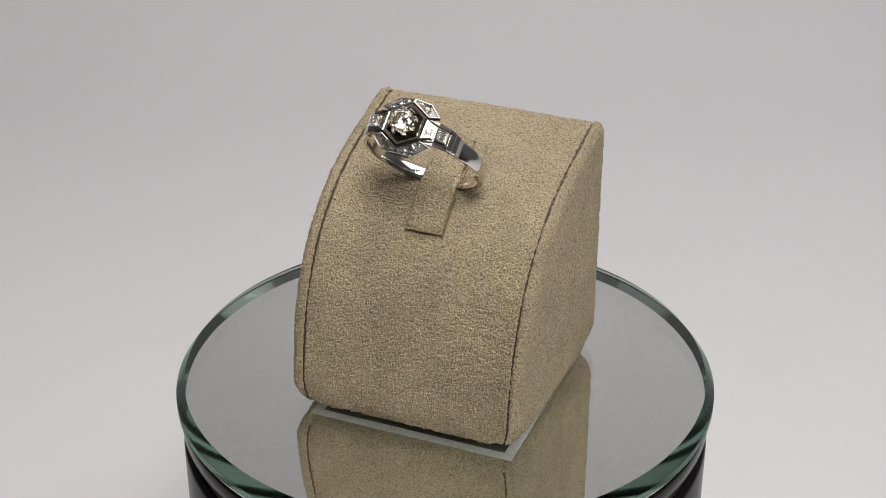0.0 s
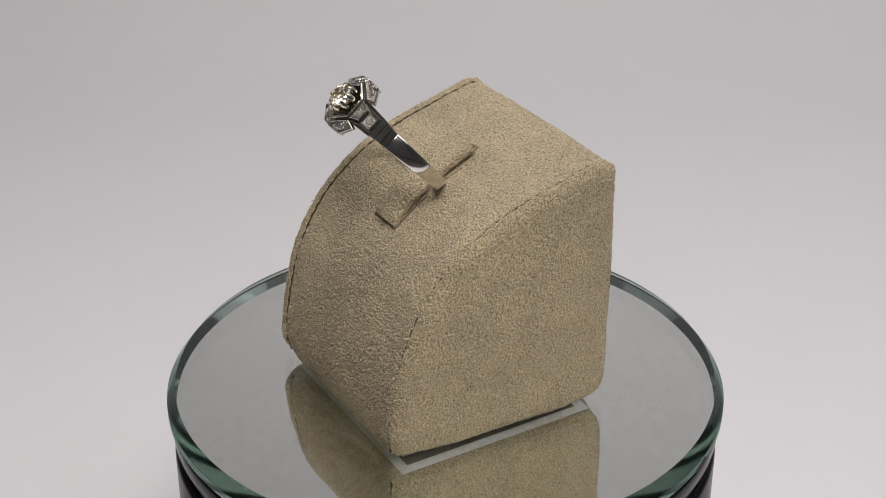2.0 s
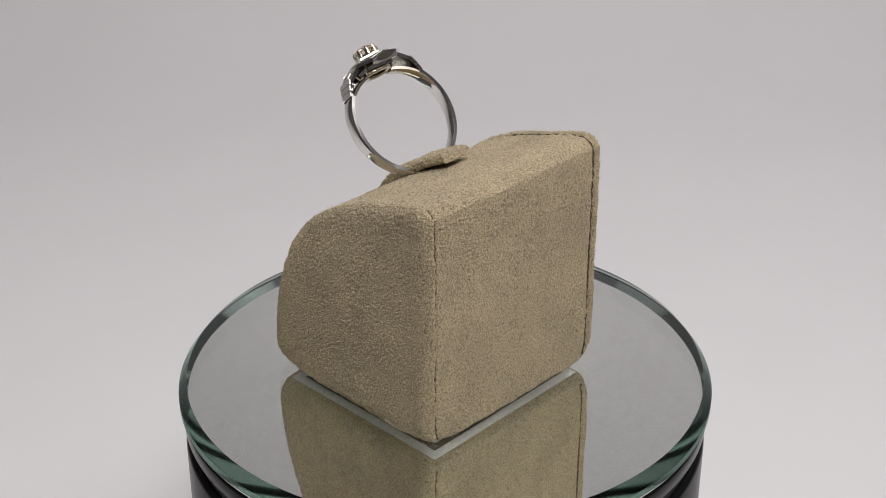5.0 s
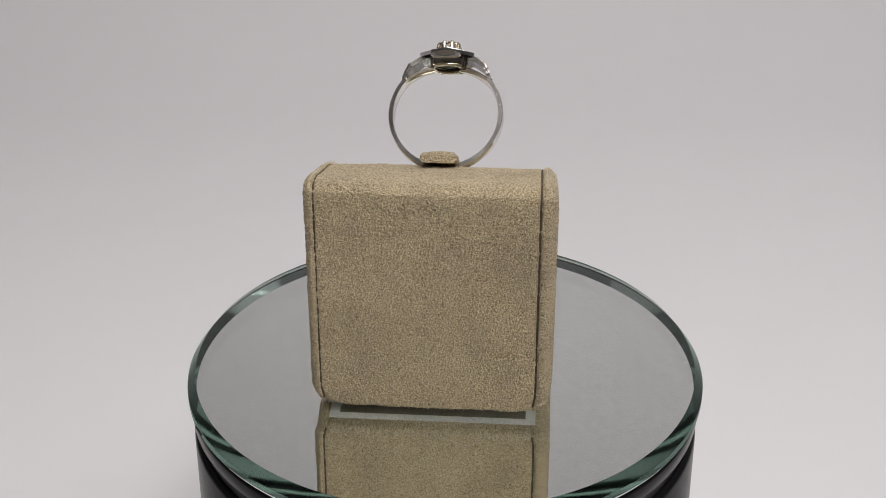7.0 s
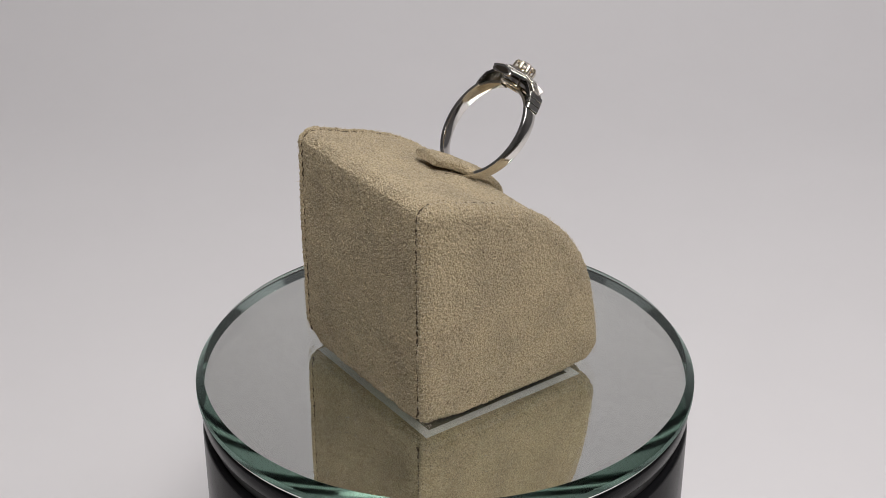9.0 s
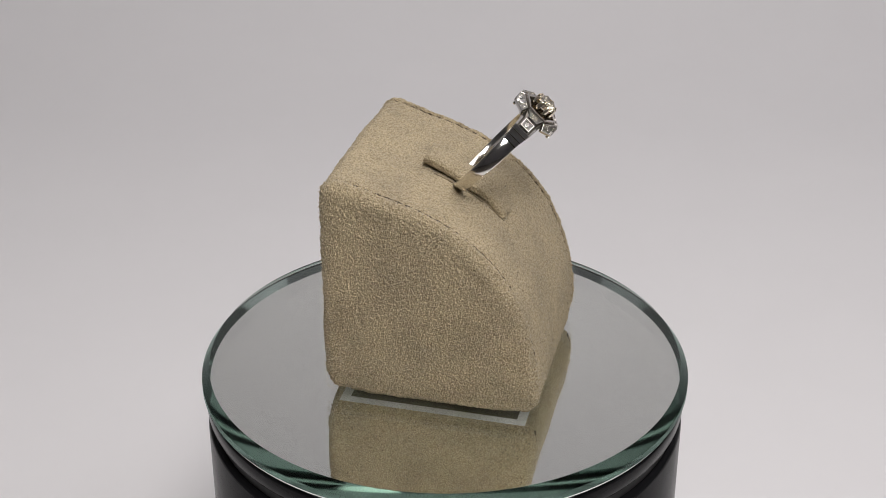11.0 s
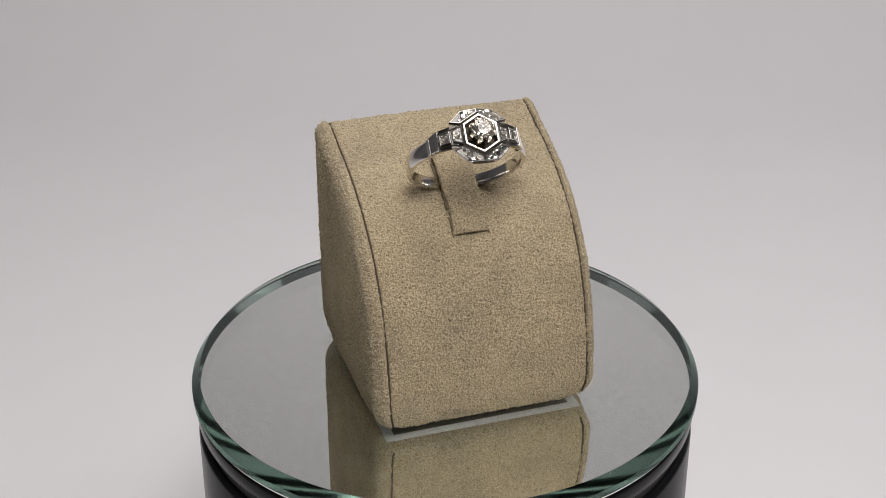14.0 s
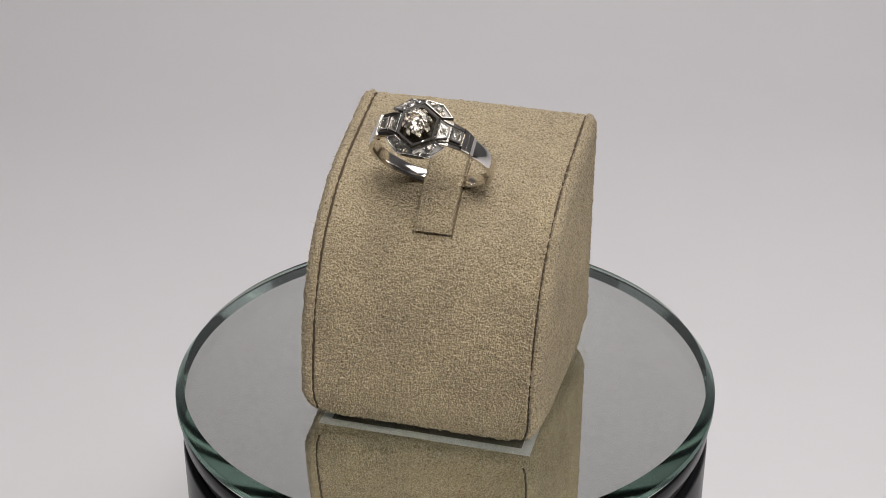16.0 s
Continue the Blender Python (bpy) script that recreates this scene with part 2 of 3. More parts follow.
def section(x, e, seam=SEAM):
    """The stand's outline at x, e millimetres in from the nearer side."""
    o = inset(e, seam)
    out = []
    for p, n in zip(PROFILE, NORMALS):
        q = p - n * o
        w = 0.22 * noise.noise((x * 0.11, q[0] * 0.11, q[1] * 0.11)) + 0.07 * noise.noise((x * 0.5, q[0] * 0.5, q[1] * 0.5))
        k = min(1.0, max(0.0, (q[1] - 2.3) / 1.5))
        q = q + n * w * k
        side = 1 if x < 1 else -1
        low = max(0.0, 1 - (q[1] - 2) / 5.0) ** 2
        tuck = (0.3 + 1.3 * corner(q[0])) * low * max(0.0, 1 - e / 6.0)
        q = q - np.array((math.copysign(1.4 * corner(q[0]) * low * max(0.0, 1 - e / 5.0), q[0] + 1.5), 0))
        out.append(skew((x + side * tuck, q[0], max(q[1], 2.02))))
    return out


NORMALS = normals(PROFILE)
if sum(n[1] for n in NORMALS[40:60]) < 0:
    NORMALS = [-n for n in NORMALS]


LATTICE = np.random.default_rng(11).random((64, 64, 64))


def lattice_noise(p, cell):
    """Smooth random heights, -1 to 1, at points p, with grains of the given size."""
    q = p / cell + 1000.37
    i = np.floor(q).astype(int)
    w = q - i
    w = w * w * (3 - 2 * w)
    out = 0
    for dx in (0, 1):
        for dy in (0, 1):
            for dz in (0, 1):
                k = np.abs(1 - dx - w[..., 0]) * np.abs(1 - dy - w[..., 1]) * np.abs(1 - dz - w[..., 2])
                out = out + k * LATTICE[(i[..., 0] + dx) % 64, (i[..., 1] + dy) % 64, (i[..., 2] + dz) % 64]
    return out * 2 - 1


def suede_skin(v, rows, n, out_sign, step=0.17, rough=0.2):
    """A closed-ring grid of points, cut finely and roughened like suede."""
    g = np.array(v, float).reshape(rows, n, 3)
    g = np.concatenate([g, g[:, :1]], axis=1)
    per = max(1, int(round(np.linalg.norm(np.diff(g, axis=1), axis=2).mean(axis=1).max() / step)))
    at = np.arange(n * per) / per
    lo = np.floor(at).astype(int)
    w = (at - lo)[None, :, None]
    g = g[:, lo] * (1 - w) + g[:, lo + 1] * w
    lines = []
    for a, b in zip(g, g[1:]):
        k = max(1, int(math.ceil(np.linalg.norm(b - a, axis=1).mean() / step)))
        lines += [a + (b - a) * (j / k) for j in range(k)]
    g = np.array(lines + [g[-1]])
    along = np.roll(g, -2, axis=1) - np.roll(g, 2, axis=1)
    across = np.gradient(g, axis=0)
    nrm = np.cross(across, along) * out_sign
    nrm /= np.maximum(np.linalg.norm(nrm, axis=2, keepdims=True), 1e-9)
    h = 0.75 * lattice_noise(g, 0.42) + 0.45 * lattice_noise(g, 0.21) + 0.5 * lattice_noise(g, 1.7)
    g = g + nrm * (h * rough)[..., None]
    g[..., 2] = np.maximum(g[..., 2], 2.03)
    r, c = g.shape[:2]
    return g.reshape(-1, 3).tolist(), r, c


def stand():
    st = tagged(new("ring_display_stand"), "beige suede ring stand with curved front, on a mirror plate", "display stand")
    n = len(PROFILE)
    es = [0, 0.15, 0.35, 0.7, 1.6]
    xs = [(LEFT + SEAM + e, SEAM + e, SEAM) for e in es] + [(x, 9, SEAM) for x in np.linspace(LEFT + 6, RIGHT - 6, 22)]
    xs += [(RIGHT - SEAM_R - e, SEAM_R + e, SEAM_R) for e in reversed(es)]
    v = [q for x, e, seam in xs for q in section(x, e, seam)]
    v, r, c = suede_skin(v, len(xs), n, 1)
    part("wrap_panel", (v, grid_faces(r, c, False, True)), SUEDE, st, "long suede panel over front, top and back")
    cy, cz = 0.5, 21.0
    for side, edge, seam in ((1, LEFT, SEAM), (-1, RIGHT, SEAM_R)):
        v = []
        es = [seam, seam - 0.15, seam - 0.35, seam * 0.75, seam * 0.57, seam * 0.4, seam * 0.24, seam * 0.12, seam * 0.04, 0.0]
        for e in es:
            v += section(edge + side * e, e, seam)
        last = section(edge, 0.0, seam)
        for _ in range(3):
            last = [(q[0], (last[i - 1][1] + 2 * q[1] + last[(i + 1) % n][1]) / 4, (last[i - 1][2] + 2 * q[2] + last[(i + 1) % n][2]) / 4) for i, q in enumerate(last)]
        ks = [0.985, 0.95, 0.9, 0.8, 0.66, 0.5, 0.34, 0.18, 0.05]
        for k in ks:
            for x, y, z in last:
                y2, z2 = cy + (y - cy) * k, cz + (z - cz) * k
                puff = 0.35 * (1 - k * k) ** 0.5 + 0.25 * noise.noise((edge, y2 * 0.12, z2 * 0.12))*(1-k)
                flare = 0.025 if edge > 0 else 0.0
                v.append((edge + flare * y2 + (x - edge - flare * y) * k ** 6 - side * puff, y2, z2))
        v, r, c = suede_skin(v, len(es) + len(ks), n, 1 if side < 0 else -1)
        f = grid_faces(r, c, False, True)
        f.append(tuple((r - 1) * c + i for i in range(c)))
        if side > 0:
            f = [q[::-1] for q in f]
        part("side_panel", (v, f), SUEDE, st)
        path = []
        for i in range(1, 110):
            p, nn = PROFILE[i], NORMALS[i]
            q = p - nn * ((0.1 if i % 2 else 0.34) + (0.0 if side > 0 else 0.12))
            path.append((edge + side * (seam + (0.3 + 1.3 * corner(q[0])) * max(0.0, 1 - (q[1] - 2) / 5.0) ** 2 * (1 - seam / 6.0)), q[0], q[1]))
        part("seam", tube([skew(q) for q in path], 0.19, 6), THREAD, st, "dark stitched seam")
    # tongue that holds the ring
    line = spline([(-11.9, 34.1), (-8.7, 37.7), (-5.1, 40.1), (-1.6, 42.3), (1.6, 43.9), (3.4, 44.7)], 5)
    lo, hi = -2.15, 4.15
    v = []
    m = len(line)
    for i, q in enumerate(line):
        d = line[min(i + 1, m - 1)] - line[max(i - 1, 0)]
        nn = np.array([-d[1], d[0]]) / np.hypot(*d)
        k = 0.55 if i in (0, m - 1) else 1.0
        for x, h in ((lo, -0.5), (lo, 0.2 * k), (lo + 0.5, 0.66 * k), (0.2, 0.9 * k), (1.8, 0.9 * k), (hi - 0.5, 0.66 * k), (hi, 0.2 * k), (hi, -0.5), (hi - 0.3, -1.0), (lo + 0.3, -1.0)):
            w = 0.1 * noise.noise((x * 0.7, q[0] * 0.7, 3.1))
            v.append((x, q[0] + nn[0] * (h + w), q[1] + nn[1] * (h + w)))
    v, r, c = suede_skin(v, m, 10, 1)
    f = grid_faces(r, c, False, True)
    f += [tuple(range(c))[::-1], tuple((r - 1) * c + k for k in range(c))]
    part("ring_tongue", (v, f), SUEDE, st, "raised suede tongue through the ring")
    # dark tubes beside the tongue stand in for shade in the slot's gap
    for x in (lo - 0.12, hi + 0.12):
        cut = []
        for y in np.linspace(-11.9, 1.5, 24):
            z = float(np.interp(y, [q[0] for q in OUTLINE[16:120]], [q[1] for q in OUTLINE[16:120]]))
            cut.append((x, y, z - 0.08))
        part("slot_shade_line", tube(cut, 0.17, 6), SLOT_SHADE, st, "dark line that stands for shade in the cut slot")
    # loose fibres that stand up from the nap
    v, f = [], []
    rnd = random.Random(7)
    for _ in range(9000):
        i = rnd.randrange(2, 112)
        p, nn = PROFILE[i], NORMALS[i]
        if rnd.random() < 0.45:
            e = rnd.uniform(0.0, 2.2)
            edge, side = ((LEFT, 1), (RIGHT, -1))[rnd.random() < 0.5]
            x, q = edge + side * e, p - nn * inset(e)
            c = max(0.0, 1 - e / 2.0)
            d = Vector((-side * c, nn[0] * (1 - c * 0.7), nn[1] * (1 - c * 0.7)))
        else:
            x, q = rnd.uniform(LEFT + 3, RIGHT - 3), p
            d = Vector((0, nn[0], nn[1]))
        d = (d + Vector((rnd.gauss(0, 0.55), rnd.gauss(0, 0.55), rnd.gauss(0, 0.55)))).normalized()
        a = Vector((x, q[0], max(q[1], 2.3)))
        length = rnd.uniform(0.2, 0.55) if rnd.random() < 0.985 else rnd.uniform(0.6, 1.5)
        w = d.cross(Vector((rnd.gauss(0, 1), rnd.gauss(0, 1), rnd.gauss(0, 1)))).normalized() * 0.028
        b = a + d * length
        if b.z < 2.05:
            continue
        k = len(v)
        mid = a + d * length * 0.55 + Vector((rnd.gauss(0, 0.06), rnd.gauss(0, 0.06), rnd.gauss(0, 0.06)))
        v += [tuple(a - w), tuple(a + w), tuple(mid + w * 0.8), tuple(mid - w * 0.8), tuple(b)]
        f += [(k, k + 1, k + 2, k + 3), (k + 3, k + 2, k + 4)]
    tagged(part("suede_nap", ([skew(q) for q in v], f), FIBRE, st, "fine pale suede fibres"), kind="stuff")
    # card is white at its rim only; a dark sheet paints the shade further in
    outer = [(-17.3, -19.7), (19.9, -19.7), (19.9, 16.7), (-17.3, 16.7)]
    inner = [(-15.5, -17.9), (18.1, -17.9), (18.1, 14.9), (-15.5, 14.9)]
    loops = [[(x, y, z) for x, y in line] for line, z in ((outer, 2.005), (outer, 2.03), (inner, 2.03), (inner, 2.005))]
    part("base_card", ([q for l in loops for q in l], grid_faces(4, 4, True, True)), CARD, st, "white card rim under the stand", smooth=False)
    part("base_shade", prism(inner, 2.012, 2.03), UNDERSIDE_SHADE, st, "dark sheet for the shade deep under the stand", smooth=False)
    return st


# ---------------------------------------------------------------- the ring
def gem(r, seg=8, tall=1.0):
    """A brilliant: table, crown, girdle and point."""
    v, f = [], []
    for k, z, turn in ((0.56, 0.34, 0.5), (0.86, 0.2, 0.0), (1.0, 0.04, 0.5), (1.0, -0.03, 0.5), (0.5, -0.46, 0.0)):
        v += [(r * k * math.cos(2 * math.pi * (i + turn) / seg), r * k * math.sin(2 * math.pi * (i + turn) / seg), r * z * tall) for i in range(seg)]
    v.append((0, 0, -0.86 * r * tall))
    f = [tuple(range(seg))]
    for q in grid_faces(5, seg, False, True):
        a, b, c, d = q
        f += [(a, d, b), (b, d, c)]
    f += [(4 * seg + (i + 1) % seg, 4 * seg + i, 5 * seg) for i in range(seg)]
    return v, f


def tray(outline, rim, deep, skirt):
    """A plate with a raised border: outline in its own plane, counter-clockwise."""
    n = len(outline)
    P = [Vector(p) for p in outline]

    def inner(d):
        out = []
        for i in range(n):
            a, b = (P[i] - P[i - 1]).normalized(), (P[(i + 1) % n] - P[i]).normalized()
            na, nb = Vector((-a.y, a.x)), Vector((-b.y, b.x))
            m = (na + nb).normalized()
            out.append(P[i] + m * (d / max(0.35, m.dot(na))))
        return out
    loops = [(P, -skirt), (P, -0.06), (inner(0.06), 0.0), (inner(rim - 0.04), 0.0), (inner(rim), -0.05), (inner(rim), -deep)]
    v = [(q.x, q.y, z) for l, z in loops for q in l]
    f = grid_faces(len(loops), n, False, True)
    f.append(tuple(range(n))[::-1])
    floor = ([(q.x, q.y, -deep + 0.02) for q in inner(rim * 0.7)], [tuple(range(n))])
    return (v, f), floor


def ring():
    rg = tagged(new("diamond_ring"), "white gold diamond ring with hexagonal head, on a suede tongue", "ring")
    place = Matrix.Translation((0.5, -9.75, 46.85)) @ pose(0, 0, 0, 42.5, 0, 0) @ pose(0, 0, 0, 0, 0, -4)

    def put(name, data, mat, parent=rg, label="", smooth=False):
        return part(name, moved(data, place), mat, parent, label, smooth)   # place as it stands at the call

    def hoop(lim0, lim1, n, outer, thick, width):
        v = []
        for i in range(n + 1):
            a = lim0 + (lim1 - lim0) * i / n
            half, r, th = width(abs(a)), outer(abs(a)), thick(abs(a))
            for q, y in ((r - 0.15, -half), (r, -half + 0.2), (r + 0.03, 0), (r, half - 0.2), (r - 0.15, half), (r - th + 0.12, half), (r - th, half - 0.22), (r - th, -half + 0.22), (r - th + 0.12, -half)):
                v.append((q * math.sin(a), y, -q * math.cos(a)))
        f = [q[::-1] for q in grid_faces(n + 1, 9, False, True)] + [tuple(range(9)), tuple(n * 9 + k for k in reversed(range(9)))]
        return v, f
    lim = radians(131)
    put("shank", hoop(-lim, lim, 96, lambda a: 10.35, lambda a: 0.9, lambda a: 1.02 + 0.4 * max(0.0, a / lim - 0.35) / 0.65), GOLD, smooth=True)
    for s in (1, -1):
        put("gallery_arch", hoop(s * radians(126), s * radians(164), 24, lambda a: 10.2 - 0.75 * (a - radians(126)) / radians(38), lambda a: 0.75, lambda a: 1.25 - 0.35 * (a - radians(126)) / radians(38)), GOLD_WARM, smooth=True)
    place = place @ Matrix.Translation((0, 0, -1.65))
    # gallery frame under the head
    oval = [(2.75 * math.cos(a), 2.2 * math.sin(a), 10.75) for a in np.linspace(0, 2 * math.pi, 33)[:-1]]
    put("gallery_frame", tube(oval, 0.42, 8, True), GOLD_WARM, smooth=True)
    for x, y in ((2.6, 1.2), (-2.6, 1.2), (2.6, -1.2), (-2.6, -1.2)):
        put("gallery_strut", tube([(x, y, 10.7), (x * 1.04, y * 1.25, 11.3), (x * 1.1, y * 1.6, 12.2)], 0.33, 6), GOLD_WARM, smooth=True)

    # hexagonal frame round the centre stone
    hexa = [(0, 3.55), (-2.95, 1.8), (-2.95, -1.8), (0, -3.55), (2.95, -1.8), (2.95, 1.8)]

    def loop(k, z):
        return [(x * k, y * k, z) for x, y in hexa]
    rings = [loop(1.0, 11.9), loop(1.0, 13.55), loop(0.975, 13.62), loop(0.885, 13.62), loop(0.86, 13.55), loop(0.80, 12.0)]
    put("hexagon_frame", ([q for l in rings for q in l], grid_faces(6, 6, True, True)), GOLD)
    put("hexagon_floor", prism([(x * 0.95, y * 0.95) for x, y in hexa], 11.8, 12.15), DARK_METAL, label="dark floor of the setting")
    rings = [loop(1.0, 11.7), loop(1.005, 13.0), loop(1.065, 12.9), loop(1.065, 11.7)]
    put("hexagon_channel", ([q for l in rings for q in l], grid_faces(4, 6, True, True)), DARK_METAL, label="dark channel")

    # four corner fields, sloping down from the hexagon
    for sx in (1, -1):
        for sy in (1, -1):
            e, o = Vector((2.95 * sx, -1.75 * sy)).normalized(), Vector((1.75 * sx, 2.95 * sy)).normalized()
            p0 = Vector((0, 3.92 * sy))
            plan = [Vector(q) for q in ((0.05 * sx, 3.95 * sy), (0.05 * sx, 4.8 * sy), (2.8 * sx, 4.8 * sy), (5.0 * sx, 2.65 * sy), (3.3 * sx, 2.05 * sy))]
            loc = [((q - p0).dot(e), (q - p0).dot(o)) for q in plan]
            area = sum(a[0] * b[1] - b[0] * a[1] for a, b in zip(loc, loc[1:] + loc[:1]))
            if area < 0:
                loc = loc[::-1]
            fall = radians(24)
            up = Vector((o.x * math.sin(fall), o.y * math.sin(fall), math.cos(fall)))
            out = Vector((o.x * math.cos(fall), o.y * math.cos(fall), -math.sin(fall)))
            # right-handed plane: e, out, up or its mirror
            hand = Vector((e.x, e.y, 0)).cross(out).dot(up)
            m = Matrix(((e.x, out.x, up.x, p0.x), (e.y, out.y, up.y, p0.y), (0, out.z, up.z, 13.3), (0, 0, 0, 1)))
            body, floor = tray(loc, 0.2, 0.3, 0.65)
            if hand < 0:
                body, floor = (body[0], [q[::-1] for q in body[1]]), (floor[0], [q[::-1] for q in floor[1]])
            field = put("corner_plate", moved(body, m), GOLD)
            put("recess", moved(floor, m), RECESS_GOLD, field)
            cx = sum(q[0] for q in loc) / 5
            cy = sum(q[1] for q in loc) / 5
            for dx, dy, r in ((0.22, 0.02, 0.62), (-1.1, 0.06, 0.38), (1.35, -0.25, 0.3)):
                spot = m @ Matrix.Translation((cx + dx, cy + dy, -0.1)) @ pose(0, 0, 0, 0, 0, 20)
                put("small_diamond", moved(gem(r), spot), DIAMOND, field, "small colourless diamond")
            for dx, dy in ((-0.5, 0.42), (0.75, 0.36), (-0.45, -0.4), (0.75, -0.42), (-1.45, -0.15)):
                put("grain_bead", moved(ball(0.15), m @ Matrix.Translation((cx + dx, cy + dy, -0.16))), GOLD, field, smooth=True)

    for sy in (1, -1):
        side_plan = [(-2.7, -0.35), (-2.2, -0.75), (2.2, -0.75), (2.7, -0.35), (2.7, 0.35), (2.2, 0.75), (-2.2, 0.75), (-2.7, 0.35)]
        put("side_wall", moved(prism(side_plan, -0.5, 0.0, 0.1), pose(0, 4.5 * sy, 11.95, -90 * sy, 0, 0)), GOLD)
        # solid dark lens on the wall, painted shade of a pierced opening
        lens = [(1.9 * math.cos(a), 0.5 * math.sin(a)) for a in np.linspace(0, 2 * math.pi, 21)[:-1]]
        lean = pose(0, 4.58 * sy, 11.95, -90 * sy, 0, 0)
        put("opening_shade", moved(prism(lens, -0.2, 0.08), lean), DARK_METAL, label="dark lens plate for the shade in a side opening")

    # wings: trapezoid field, square field and three steps on each side
    for s in (1, -1):
        def on(x0, z0, x1, z1):
            d = Vector((x1 - x0, 0, z1 - z0)).normalized()
            nrm = Vector((-d.z, 0, d.x))
            return Matrix(((s * d.x, 0, s * nrm.x, s * x0), (0, s, 0, 0), (d.z, 0, nrm.z, z0), (0, 0, 0, 1))), math.hypot(x1 - x0, z1 - z0)
        # base plate that the fields sit on, folded once
        path = [(3.1, 12.7), (5.0, 12.15), (6.75, 10.9), (7.9, 8.4)]
        half = [2.05, 1.95, 1.8, 1.4]
        v = []
        for (x, z), h in zip(path, half):
            v += [(s * x, -h, z), (s * x, h, z), (s * (x - 0.35), h - 0.1, z - 0.55), (s * (x - 0.35), -h + 0.1, z - 0.55)]
        f = grid_faces(4, 4, False, True) + [(3, 2, 1, 0), (12, 13, 14, 15)]
        if s > 0:
            f = [q[::-1] for q in f]
        put("wing_plate", (v, f), SHADED_GOLD, label="wing with its underside's shade put into the colour")
        for y in (1, -1):
            rib = [(s * 3.2, 1.8 * y, 12.75), (s * 5.05, 1.35 * y, 12.2), (s * 6.65, 1.25 * y, 11.05)]
            put("wing_groove", tube([(x, q, z - 0.1) for x, q, z in rib], 0.17, 6), DARK_METAL, label="dark groove")
        m, length = on(3.2, 13.4, 4.95, 12.75)
        body, floor = tray([(0, -1.65), (length - 0.12, -0.98), (length - 0.12, 0.98), (0, 1.65)], 0.2, 0.3, 0.7)
        field = put("trapezoid_plate", moved(body, m), GOLD)
        put("recess", moved(floor, m), RECESS_GOLD, field)
        put("small_diamond", moved(gem(0.55), m @ Matrix.Translation((length * 0.47, 0, -0.1))), DIAMOND, field, "small colourless diamond")
        for dx, dy in ((0.42, 0.72), (0.42, -0.72), (1.4, 0.5), (1.4, -0.5)):
            put("grain_bead", moved(ball(0.15), m @ Matrix.Translation((dx, dy, -0.16))), GOLD, field, smooth=True)
        m, length = on(5.2, 12.55, 6.95, 11.3)
        body, floor = tray([(0, -1.08), (length - 0.3, -1.0), (length - 0.3, 1.0), (0, 1.08)], 0.2, 0.3, 0.7)
        field = put("square_plate", moved(body, m), GOLD)
        put("recess", moved(floor, m), RECESS_GOLD, field)
        put("small_diamond", moved(gem(0.6), m @ Matrix.Translation((length * 0.43, 0, -0.1))), DIAMOND, field, "small colourless diamond")
        for dx, dy in ((0.4, 0.6), (0.4, -0.6), (1.48, 0.6), (1.48, -0.6)):
            put("grain_bead", moved(ball(0.16), m @ Matrix.Translation((dx, dy, -0.16))), GOLD, field, smooth=True)
        for x0, z0, x1, z1, h, th in ((6.95, 11.1, 7.4, 10.3, 1.72, 0.8), (7.45, 10.2, 7.85, 9.3, 1.6, 0.7), (7.9, 9.2, 8.2, 8.3, 1.46, 0.6)):
            m, length = on(x0, z0, x1, z1)
            put("shoulder_step", moved(prism([(0, -h), (length, -h + 0.06), (length, h - 0.06), (0, h)], -th, 0.06, 0.08), m), GOLD)
            put("step_line", moved(prism([(length - 0.02, -h + 0.1), (length + 0.2, -h + 0.1), (length + 0.2, h - 0.1), (length - 0.02, h - 0.1)], -th, -0.12), m), DARK_METAL, label="dark line between the steps")

    # centre stone in its claws
    setting_cup = [(0.4, 12.1), (1.2, 12.2), (1.6, 13.2), (1.75, 14.2), (1.63, 14.25), (1.42, 13.2), (0.85, 12.5), (0.4, 12.4)]
    put("stone_cup", lathe(setting_cup, 32), GOLD_WARM, smooth=True)
    for k in range(8):
        a = 2 * math.pi * (k + 0.5) / 8
        c, q = math.cos(a), math.sin(a)
        v = []
        for r, z, w in ((1.5, 12.2, 0.25), (2.0, 13.1, 0.4), (2.2, 14.0, 0.45), (2.15, 14.95, 0.38), (1.8, 15.45, 0.22)):
            for t, dr in ((-w, 0), (-w * 0.6, 0.13), (0, 0.2), (w * 0.6, 0.13), (w, 0), (0, -0.1)):
                v.append(((r + dr) * c - t * q, (r + dr) * q + t * c, z))
        f = grid_faces(5, 6, False, True) + [(5, 4, 3, 2, 1, 0), (24, 25, 26, 27, 28, 29)]
        put("claw", (v, f), GOLD_WARM, smooth=True)
    put("centre_diamond", moved(gem(2.0, 16), Matrix.Translation((0, 0, 15.0))), DIAMOND, label="large brilliant-cut diamond")
    return rg


def ball(r):
    v = [(0, 0, r)]
    for i in (1, 2, 3):
        a = math.pi * i / 4
        v += [(r * math.sin(a) * math.cos(b), r * math.sin(a) * math.sin(b), r * math.cos(a)) for b in np.linspace(0, 2 * math.pi, 9)[:-1]]
    v.append((0, 0, -r))
    f = [(0, 1 + k, 1 + (k + 1) % 8) for k in range(8)]
    f += [(1 + i * 8 + k, 9 + i * 8 + k, 9 + i * 8 + (k + 1) % 8, 1 + i * 8 + (k + 1) % 8) for i in range(2) for k in range(8)]
    f += [(25, 17 + (k + 1) % 8, 17 + k) for k in range(8)]
    return v, f


# ---------------------------------------------------------------- build
setting()
turntable()
DISC = mirror_disc()
STAND = stand()
RING = ring()


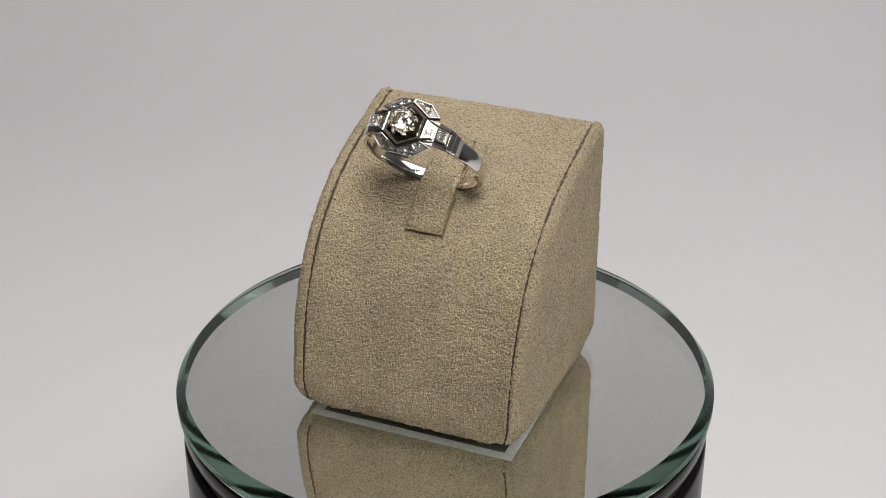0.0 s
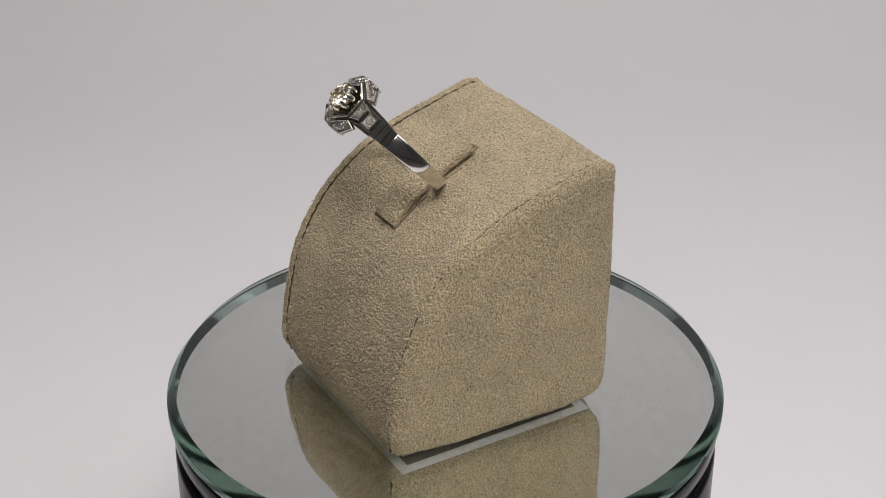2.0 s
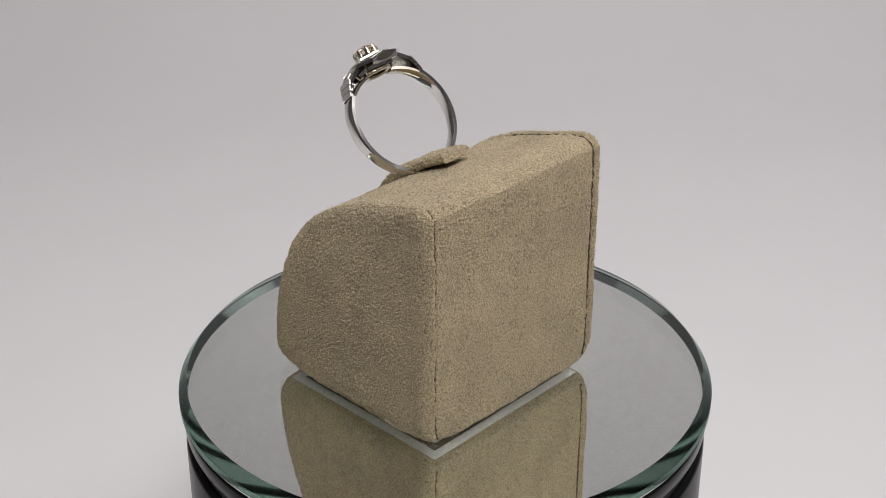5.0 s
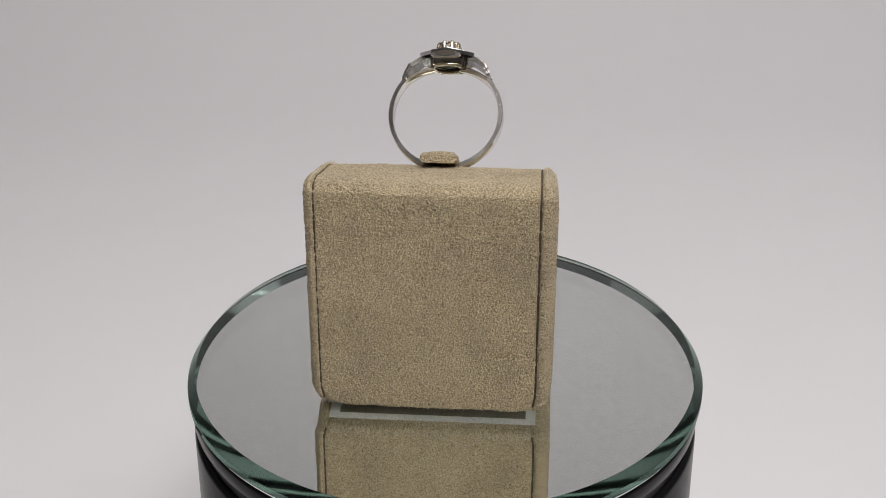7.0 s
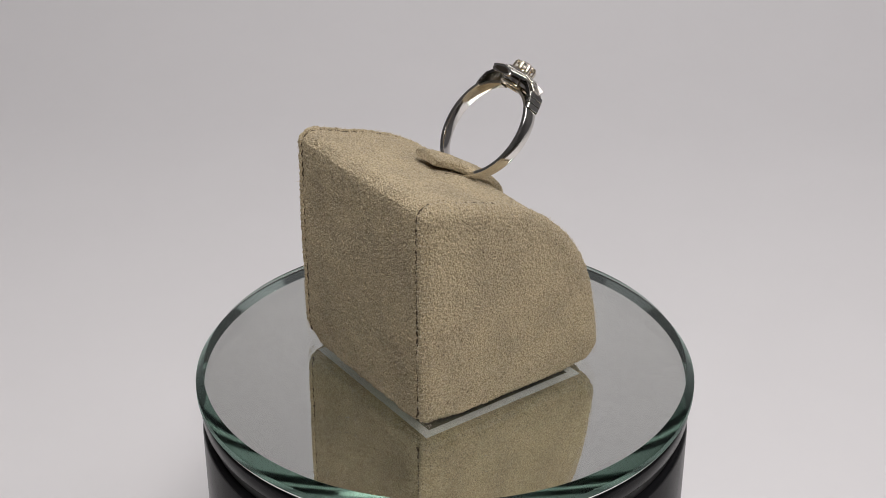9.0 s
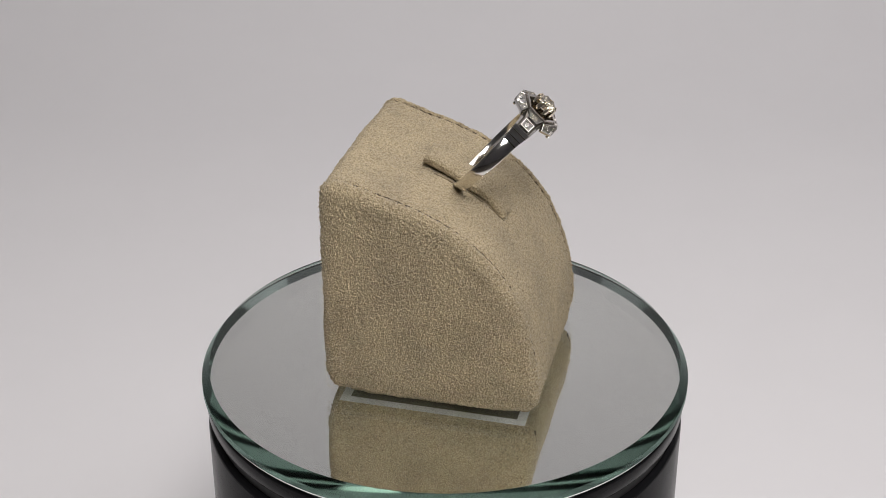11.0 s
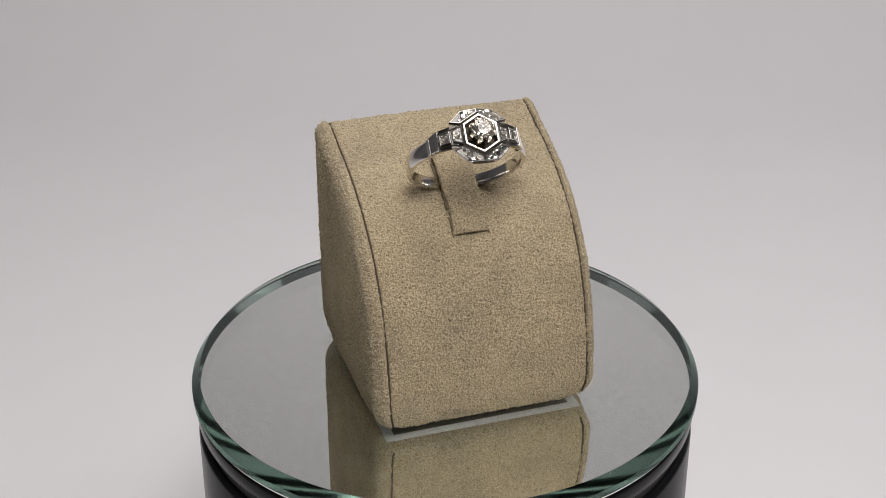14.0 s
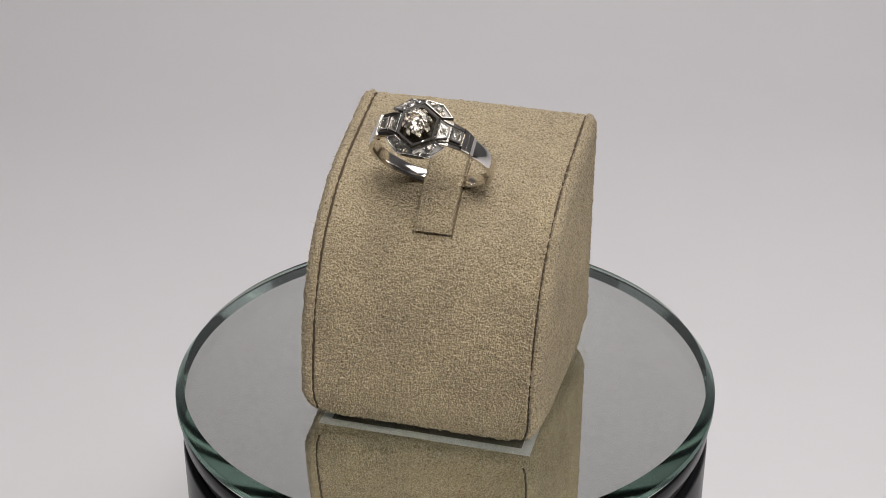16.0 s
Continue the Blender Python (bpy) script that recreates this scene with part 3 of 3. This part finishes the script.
TURN = [(0, -22.3), (1.5, -47.0), (4.0, -108.8), (6.5, -171.4), (9.0, -234.1), (12.0, -308.95), (16.0, -375.2)]


def turned(t):
    """Degrees of turn of the plate at t seconds."""
    return float(np.interp(t, [k[0] for k in TURN], [k[1] for k in TURN]))


def motions():
    times = sorted({round(0.1 * k, 1) for k in range(161) if k % 5 == 0 or 13 <= k <= 18 or 117 <= k <= 123})
    rows = [(t, pose(0, 0, 0, 0, 0, turned(t))) for t in times]
    for thing in (DISC, STAND, RING):
        walk(thing, rows)


motions()
